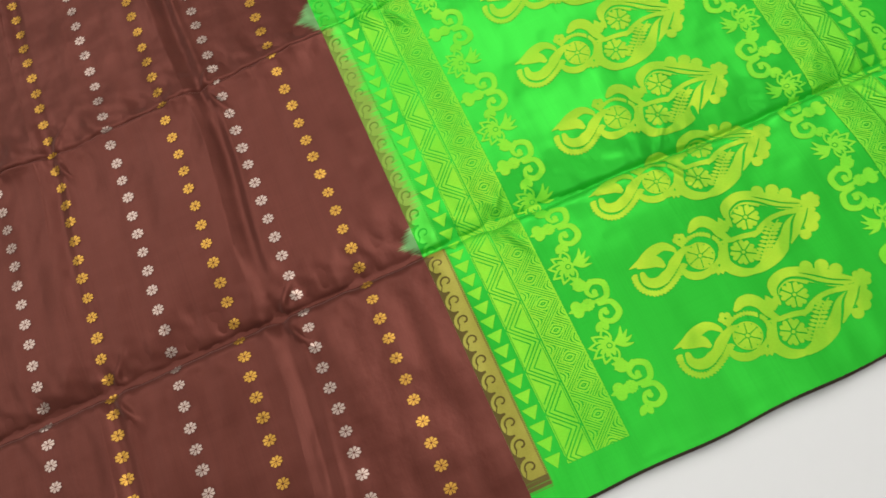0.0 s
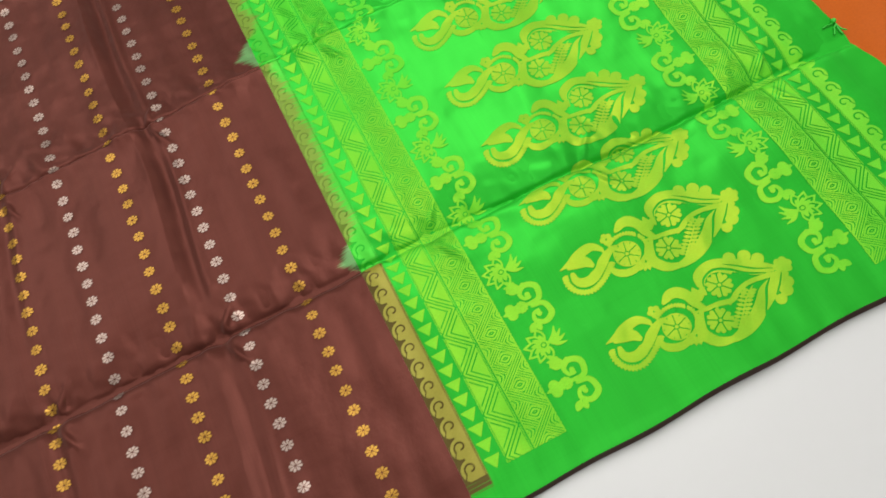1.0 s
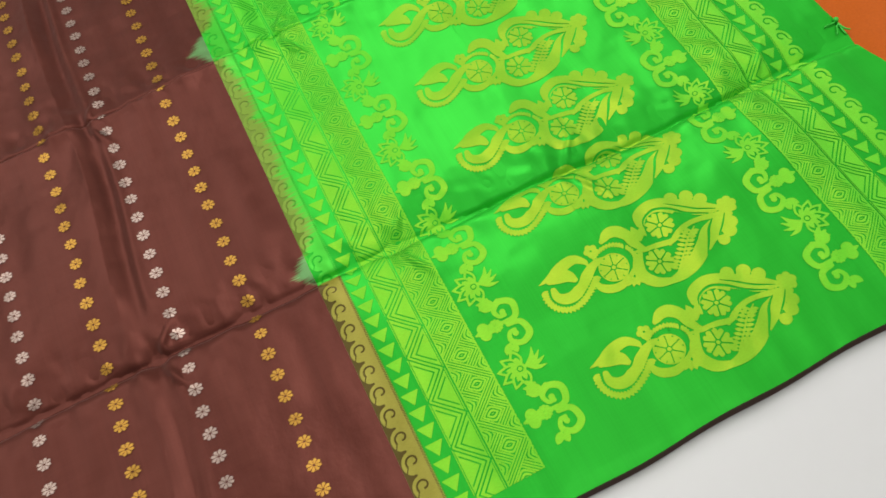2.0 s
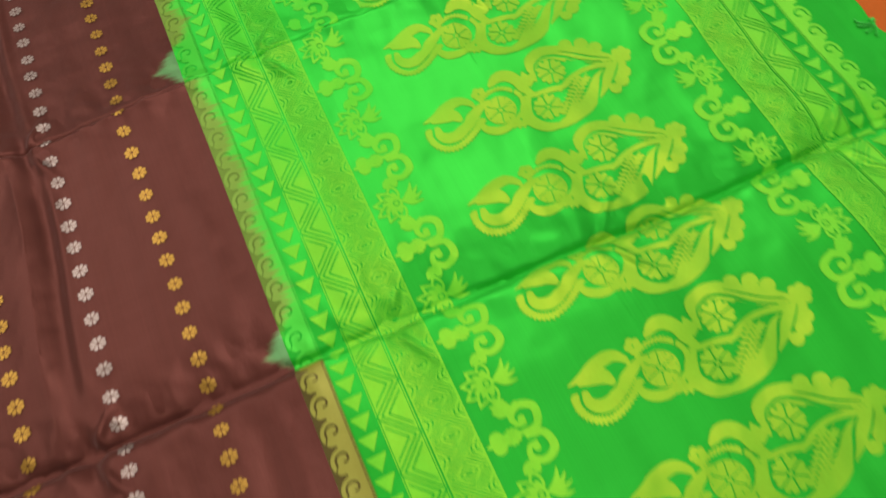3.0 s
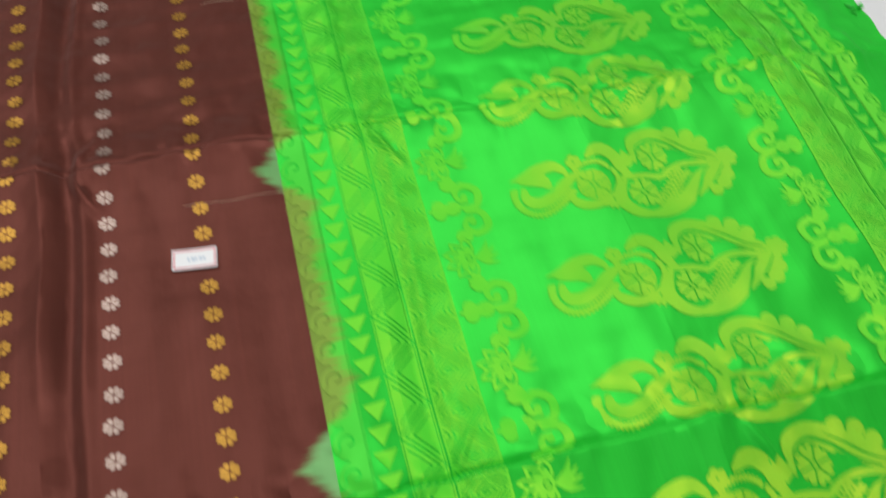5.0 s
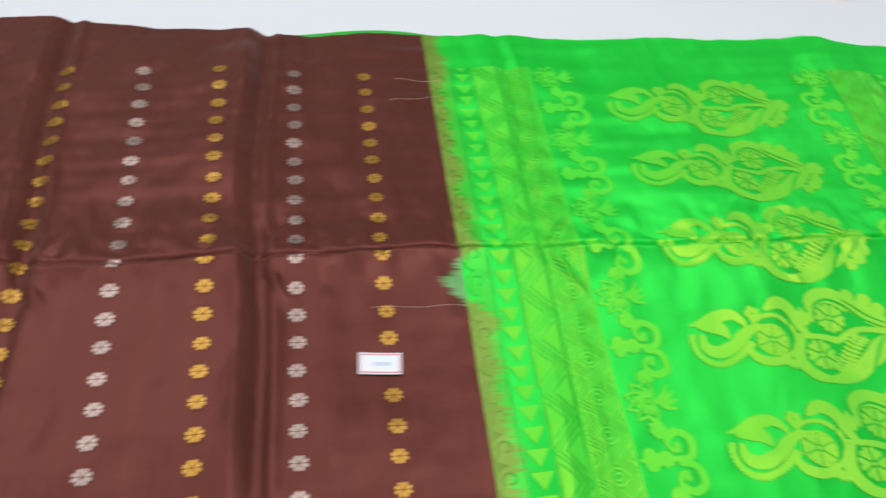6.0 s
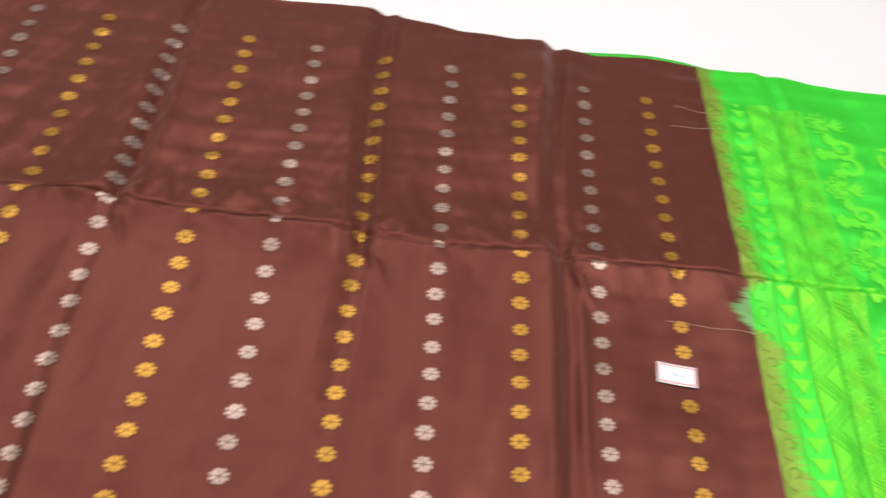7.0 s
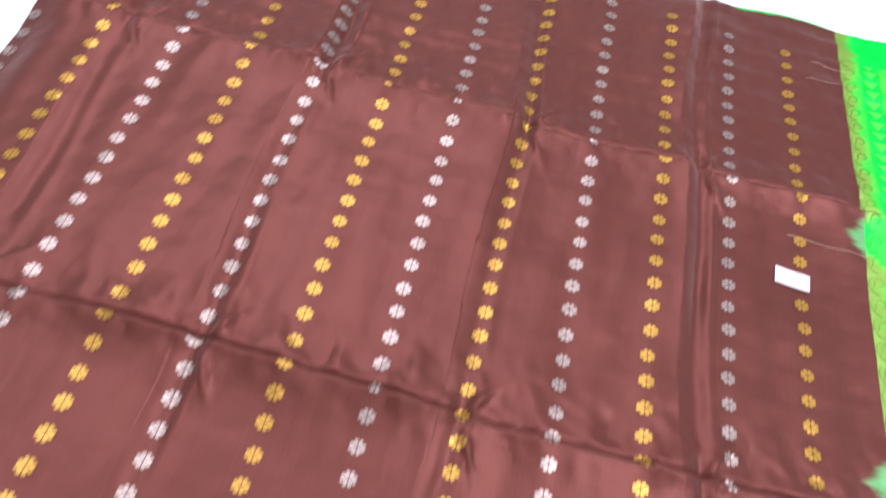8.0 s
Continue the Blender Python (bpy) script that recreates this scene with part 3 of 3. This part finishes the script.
def vine_unit():
    """One repeat of the climbing border: a lotus, two curls and a bud."""
    d = Drawing(-24, 26, -74, 24, 0.7)
    A, S, L, D, R = d.add, d.stroke, d.leaf, d.disc, d.rosette
    # lotus drawn in outline
    for a, ln in ((92, 18), (128, 19), (162, 19), (198, 19), (232, 19), (268, 18)):
        ca, sa = math.cos(radians(a)), math.sin(radians(a))
        A(S([(-1 + 3 * ca, 3 * sa, 1), (-1 + 9 * ca, 8 * sa, 5.0), (-1 + 15 * ca, 13.5 * sa, 3.2), (-1 + (ln + 2) * ca, (ln + 2) * sa * .9, .1)]))
        d.cut(S([(-1 + 5 * ca, 5 * sa, .4), (-1 + 9.5 * ca, 8.5 * sa, 3.3), (-1 + 14 * ca, 12.6 * sa, 1.8), (-1 + (ln - 1.5) * ca, (ln - 1.5) * sa * .9, .1)]))
    for a, ln in ((92, 12), (128, 13), (162, 13), (198, 13), (232, 13), (268, 12)):
        ca, sa = math.cos(radians(a)), math.sin(radians(a))
        A(L(-1 + 3 * ca, 3 * sa, -1 + ln * ca, ln * sa * .9, 2.1))
    A(D(-2, 0, 5)); d.cut(D(-2, 0, 3)); A(D(-2, 0, 1.8))
    for a in (35, 12, -12, -38):
        ca, sa = math.cos(radians(a)), math.sin(radians(a))
        A(S([(4, 0, 1.4), (4 + 9 * ca, 9 * sa, 1.9), (4 + 17 * math.cos(radians(a + 14)), 17 * math.sin(radians(a + 14)), .3)]))
    # two curls with a blossom each
    for cx, cy, up in ((10, -34, 1), (11, -57, -1)):
        ring = [(cx + r * math.cos(a), cy + up * r * math.sin(a), w) for r, a, w in
                ((10.5, -1.9, 1.6), (11, -.8, 2.6), (11, .4, 3.0), (10, 1.5, 2.7), (8.5, 2.6, 2.2), (6, 3.6, 1.7), (3.4, 4.6, 1.8))]
        A(S(ring)); A(D(cx - 1, cy, 2.6))
        A(L(cx - 9, cy + up * 6, cx - 17, cy + up * 14, 3.4)); A(L(cx - 8, cy + up * 8, cx - 7, cy + up * 16, 2.9))
    # heart bud between the curls, leaves at the joints
    A(D(-13, -39.5, 5)); A(D(-13, -46.5, 5)); A(S([(-10, -43, 5), (-21, -43, .8)]))
    A(R(-2, -43, 6.5, 6)); A(S([(0, -43, 1.2), (9, -43, 1.6), (16, -43, .6)]))
    A(S([(2, -17, 1.5), (-3, -22, 2.2), (4, -24, 1.4), (10, -21, .8)]))
    for a in (200, 160, 110):
        A(L(0, -20, 9 * math.cos(radians(a)), -20 + 9 * math.sin(radians(a)), 1.9))
    d.F = d.F + 0.12
    return d.faces()


def scroll_band():
    d = Drawing(0.4, 22, BAND0, BAND1, 0.6)
    p = PITCH / 4
    k = (d.V - BAND0) / p
    w = (k % 1.0 - 0.5) * p
    crest = 9.6 - np.hypot((d.U - 10.4), (w + 1.5) * 0.92)
    d.add(np.maximum(crest, np.minimum(d.U - 9.5, 20.2 - d.U)))
    a = np.arctan2(w, d.U - 10.5)
    rad = np.hypot(w, d.U - 10.5)
    turn = (a + math.pi * 0.6) % (2 * np.pi)
    groove = 0.85 - np.abs(rad - (2.0 + 0.75 * turn))
    d.cut(np.where(turn < 5.6, groove, -1))
    d.cut(0.55 - np.abs((d.U - 0.5) - 0.55 * (w + 9.5) - 1.0) + np.where((w < -3) & (d.U < 7), 0, -5))
    # rope line along the inner side
    rope = 0.5 - np.abs(((d.V + d.U * 1.4) / 2.6) % 1 - 0.5) * 2.0
    d.F = np.where(d.U > 20.0, np.minimum(rope, 1.2 - np.abs(d.U - 21.3)), d.F)
    return d.faces()


def triangle_band():
    d = Drawing(0, 17, BAND0, BAND1, 0.6)
    w = ((d.V - BAND0) / 15.9 % 1.0) * 15.9
    d.add(np.minimum(np.minimum(12.6 - w, w - 0.6 - np.abs(d.U - 8.5) * 1.55 + 0.5), 7.6 - np.abs(d.U - 8.5)))
    return d.faces()


def zigzag_band():
    d = Drawing(0, 27, BAND0, BAND1, 0.6)
    half = PITCH / 4
    t = np.abs((d.V / half) % 2.0 - 1.0)
    off = (d.U - 2.5 - 21.5 * t) * 0.70
    d.add(np.minimum(d.U - 0.6, 26.4 - d.U))
    d.cut(0.62 - np.abs(off - 1.5)); d.cut(0.62 - np.abs(off + 1.5))
    inner = np.where(np.abs(d.U - 13.5) < 10.0, 0.6 - np.abs(np.abs(off) - 5.2), -1)
    d.cut(inner)
    d.cut(0.35 - np.abs(d.U - 1.8)); d.cut(0.35 - np.abs(d.U - 25.2))
    return d.faces()


def lattice_band():
    d = Drawing(0, 32, BAND0, BAND1, 0.55)
    p = PITCH / 3
    v = (d.V - BAND0) % p
    c1 = (d.U - 16) - (v - p / 2) * 32 / p
    c2 = (d.U - 16) + (v - p / 2) * 32 / p
    # two crossing braids of three cords; waves nest in the gaps at the sides
    over = (np.abs(c1) < 6.5) & ((np.abs(c2) > 6.5) | ((d.V - BAND0) // p % 2 == 0))
    braid = np.where(over, c1, c2)
    ripple = np.sqrt((v - p / 2) ** 2 + 5) * 0.9 + np.minimum(d.U, 32 - d.U) * 0.9
    cap = np.sqrt((d.U - 16) ** 2 + 5) * 0.9 + np.minimum(v, p - v) * 0.9
    gaps = np.where(np.abs(d.U - 16) * p / 32 > np.abs(v - p / 2), ripple, cap)
    ph = np.where((np.abs(c1) < 6.5) | (np.abs(c2) < 6.5), braid * 0.9, gaps) / 3.0
    d.add((0.31 - np.abs(ph % 1.0 - 0.5)) * 3.0)
    d.add(0.5 - np.abs(d.U - 0.6)); d.add(0.5 - np.abs(d.U - 31.4))
    return d.faces()


drawn = paisley()
for k in range(12):
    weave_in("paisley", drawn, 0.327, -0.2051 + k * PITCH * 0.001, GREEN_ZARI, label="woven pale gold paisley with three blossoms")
drawn = vine_unit()
for mirror in (False, True):
    for k in range(12):
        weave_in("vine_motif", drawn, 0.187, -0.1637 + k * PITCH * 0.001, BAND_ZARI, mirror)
for nm, fn, ox in (("scroll_border", scroll_band, 0.0622), ("triangle_border", triangle_band, 0.0855), ("zigzag_border", zigzag_band, 0.1035), ("lattice_border", lattice_band, 0.1313)):
    drawn = fn()
    for mirror in (False, True):
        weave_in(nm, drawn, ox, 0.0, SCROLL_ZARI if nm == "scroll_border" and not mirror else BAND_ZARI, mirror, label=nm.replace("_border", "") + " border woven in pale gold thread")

# ---- small woven flowers of the body ----
def blossom_points():
    """Eight blunt petals and an eye; about 40 triangles."""
    pts, tris = [(0.0, 0.0)], []
    for k in range(8):
        a = k * math.pi / 4 + 0.39
        ring = [(0.18, -0.24), (0.60, -0.315), (0.90, -0.29), (1.05, 0.0), (0.90, 0.29), (0.60, 0.315), (0.18, 0.24)]
        s = len(pts)
        for r, da in ring:
            pts.append((6.3 * r * math.cos(a + da), 5.5 * r * math.sin(a + da)))
        tris += [(s, s + 1, s + 5), (s, s + 5, s + 6), (s + 1, s + 2, s + 4), (s + 1, s + 4, s + 5), (s + 2, s + 3, s + 4)]
    return np.array(pts) * 0.001, np.array(tris)


BLOSSOM, BLOSSOM_TRIS = blossom_points()


def blossom_at(column, row):
    rng = random.Random(column * 100 + row)
    s = rng.uniform(0.94, 1.05)
    x = -(column - 1) * COLUMN + BLOSSOM[:, 0] * s + rng.uniform(-.0006, .0006)
    x, y = lay(x, (26 - row) * ROW + BLOSSOM[:, 1] * s + rng.uniform(-.0006, .0006))
    puff = 0.0004 * np.clip(np.hypot(BLOSSOM[:, 0], BLOSSOM[:, 1]) / 0.006, 0, 1) * (1 - np.clip(np.hypot(BLOSSOM[:, 0], BLOSSOM[:, 1]) / 0.0068, 0, 1))
    return np.stack([x, y, drape(x, y, 0.0009) + puff], -1)


for column in range(1, 13):
    outer = []
    for row in range(-10, 38):
        if column <= 11 and 0 <= row <= 26:
            put("flower", raw_mesh("flower", blossom_at(column, row), [BLOSSOM_TRIS]), GOLD if column % 2 else SILVER, saree)
        else:
            outer.append(blossom_at(column, row))
    tris = np.concatenate([BLOSSOM_TRIS + k * len(BLOSSOM) for k in range(len(outer))])
    ob = put("flower_row", raw_mesh("flower_row", np.concatenate(outer), [tris]), GOLD if column % 2 else SILVER, saree,
             "small gold thread flowers in a row" if column % 2 else "small silver thread flowers in a row")
    tagged(ob, kind="stuff")


# ---- loose ends: tassels and stray threads ----
def strand(name, pts, r, mat, parent, label=""):
    """A round thread along a smooth curve."""
    c = spline(pts, 6)
    bm = bmesh.new()
    rings = []
    for k, p in enumerate(c):
        t = Vector(c[min(k + 1, len(c) - 1)] - c[max(k - 1, 0)]).normalized()
        side = t.cross(Vector((0, 0, 1)))
        side = side.normalized() if side.length > 1e-4 else Vector((1, 0, 0))
        up = side.cross(t)
        w = r * (0.5 if k in (0, len(c) - 1) else 1.0)
        rings.append([bm.verts.new(Vector(p) + side * w * math.cos(a) + up * w * math.sin(a)) for a in (0, 1.05, 2.09, 3.14, 4.19, 5.24)])
    for a, b in zip(rings[:-1], rings[1:]):
        for k in range(6):
            bm.faces.new((a[k], a[(k + 1) % 6], b[(k + 1) % 6], b[k]))
    bm.faces.new(rings[0][::-1]); bm.faces.new(rings[-1])
    for f in bm.faces:
        f.smooth = True
    return part(name, bm, mat, parent, label)


rng = random.Random(5)
for k in range(14):
    ty = -0.24 + k * 0.082 + rng.uniform(-.012, .012)
    tx = float(end_rim(np.array([ty]))[0])
    bm = bmesh.new()
    bmesh.ops.create_icosphere(bm, subdivisions=2, radius=0.0030, matrix=Matrix.Translation((tx - 0.002, ty, float(drape(np.array([tx]), np.array([ty]))[0]) + 0.003)))
    for f in bm.faces:
        f.smooth = True
    knot = part("tassel_knot", bm, GREEN_SILK, saree)
    for j in range(4):
        pts, px, py, a = [], tx, ty, rng.uniform(-.4, .4) + 0.8 + math.pi
        for s in range(5):
            zz = float(drape(np.array([min(px, X1)]), np.array([py]))[0]) if px < X1 else TABLE_Z + 0.006
            pts.append((px, py, zz + 0.0015 + 0.0012 * rng.random()))
            a += rng.uniform(-.6, .6)
            px, py = px + 0.0045 * math.cos(a), py + 0.0045 * math.sin(a)
        strand("tassel_thread", pts, 0.0009, GREEN_SILK, knot)
for x0, y0, x1, y1 in ((-0.012, 0.534, 0.062, 0.531), (0.028, 0.790, 0.075, 0.786), (0.020, 0.760, 0.066, 0.764), (0.036, 0.586, 0.062, 0.585)):
    pts = []
    for t in np.linspace(0, 1, 9):
        px, py = x0 + (x1 - x0) * t, y0 + (y1 - y0) * t + 0.0008 * math.sin(t * 9)
        pts.append((px, py, float(drape(np.array([px]), np.array([py]))[0]) + 0.0007))
    strand("loose_thread", pts, 0.00013, PALE_THREAD, saree, "pale loose weft thread")

# ---- price sticker on the cloth ----
sticker = tagged(new("price_sticker"), "white paper price sticker with pink frame on brown silk", "sticker")
sticker.matrix_world = pose(-0.008, 0.488, float(drape(np.array([-0.008]), np.array([0.488]))[0]) + 0.0016, 0, 0, -4)


def card(x0, x1, y0, y1, z0, z1, curl=0.0006):
    bm = slab(x0, x1, y0, y1, z0, z1)
    bmesh.ops.subdivide_edges(bm, edges=[e for e in bm.edges if abs(e.verts[0].co.x - e.verts[1].co.x) > 1e-5], cuts=6, use_grid_fill=True)
    for v in bm.verts:
        v.co.z += curl * (v.co.x / 0.015) ** 2
    return bm


part("paper", card(-0.0155, 0.0155, -0.0085, 0.0085, 0, 0.0004), PAPER, sticker)
for box in ((-0.0146, 0.0146, 0.0066, 0.0075), (-0.0146, 0.0146, -0.0075, -0.0066)):
    part("printed_line", card(*box, 0.0004, 0.00046), PINK, sticker, "pink printed frame line")
for sx in (-0.0146, 0.0137):
    part("printed_line", card(sx, sx + 0.0009, -0.0066, 0.0066, 0.0004, 0.00046), PINK, sticker, "pink printed frame line")
for k, ln in enumerate((0.0015, 0.0022, 0.0013, 0.0020, 0.0016)):
    part("writing_bar", card(-0.0050 + k * 0.0027, -0.0050 + k * 0.0027 + ln, -0.0018, 0.0012, 0.0004, 0.00046), INK, sticker, "pale unreadable printed bar")


# ---- neighbouring sarees on the table ----
def folded_cloth(name, x0, x1, y0, y1, z0, layers, mats, label, turn=0.0, seed=1):
    """A pile of soft folded layers with rounded rims, lying flat."""
    thing = tagged(new(name), label, "saree")
    cx, cy = (x0 + x1) / 2, (y0 + y1) / 2
    thing.matrix_world = pose(cx, cy, z0, 0, 0, turn)
    nx, ny = 60, 60
    z = 0.0
    for k, (thick, mat, inset) in enumerate(layers):
        hx, hy = (x1 - x0) / 2 - inset, (y1 - y0) / 2 - inset
        u, v = np.meshgrid(np.linspace(-1, 1, nx), np.linspace(-1, 1, ny))
        x = hx * u + 0.003 * waves(u * 0.3, v * 0.3, seed + k, 0.2)
        y = hy * v + 0.003 * waves(u * 0.3, v * 0.3, seed + k + 7, 0.2)
        rim = 1 - np.maximum(np.abs(u), np.abs(v)) ** 14
        top = z + thick * (0.55 + 0.45 * rim) + 0.0012 * waves(x, y, seed + k + 3, 0.09)
        pts = np.stack([x, y, top], -1).reshape(-1, 3)
        low = pts.copy()
        low[:, 2] = z
        n = nx * ny
        idx = np.arange(n).reshape(ny, nx)
        q = np.stack([idx[:-1, :-1], idx[:-1, 1:], idx[1:, 1:], idx[1:, :-1]], -1).reshape(-1, 4)
        r = np.concatenate([idx[0, :], idx[1:, -1], idx[-1, -2::-1], idx[-2::-1, 0]])
        sk = np.stack([r[:-1], r[:-1] + n, r[1:] + n, r[1:]], -1)
        put("cloth_layer", raw_mesh("cloth_layer", np.concatenate([pts, low]), [q, q[:, ::-1] + n, sk]), mat, thing)
        z += thick * 0.9
    return thing


folded_cloth("folded_saree", 0.625, 1.15, -0.12, 0.36, TABLE_Z + 0.0005, [(0.0030, ORANGE, 0.0)], None, "bright orange silk saree lying beside the green end piece", 3, 31)
folded_cloth("folded_saree", 0.352, 0.62, 0.972, 1.25, TABLE_Z + 0.0005, [(0.012, RED, 0.0), (0.010, BLUE, 0.012), (0.010, BLUE, 0.016)], None, "royal blue silk saree folded over a red border", -4, 47)

# ---- ceiling lamps over the table ----
for px, py, sx, sy, watts in PANELS:
    fixture = tagged(new("ceiling_light"), "flat white ceiling light panel with a slim frame", "ceiling light", group="ceiling lights")
    fixture.location = (px, py, CEILING)
    part("housing", slab(-sx / 2 - 0.03, sx / 2 + 0.03, -sy / 2 - 0.03, sy / 2 + 0.03, -0.035, -0.001, 0.004), PLASTER, fixture)
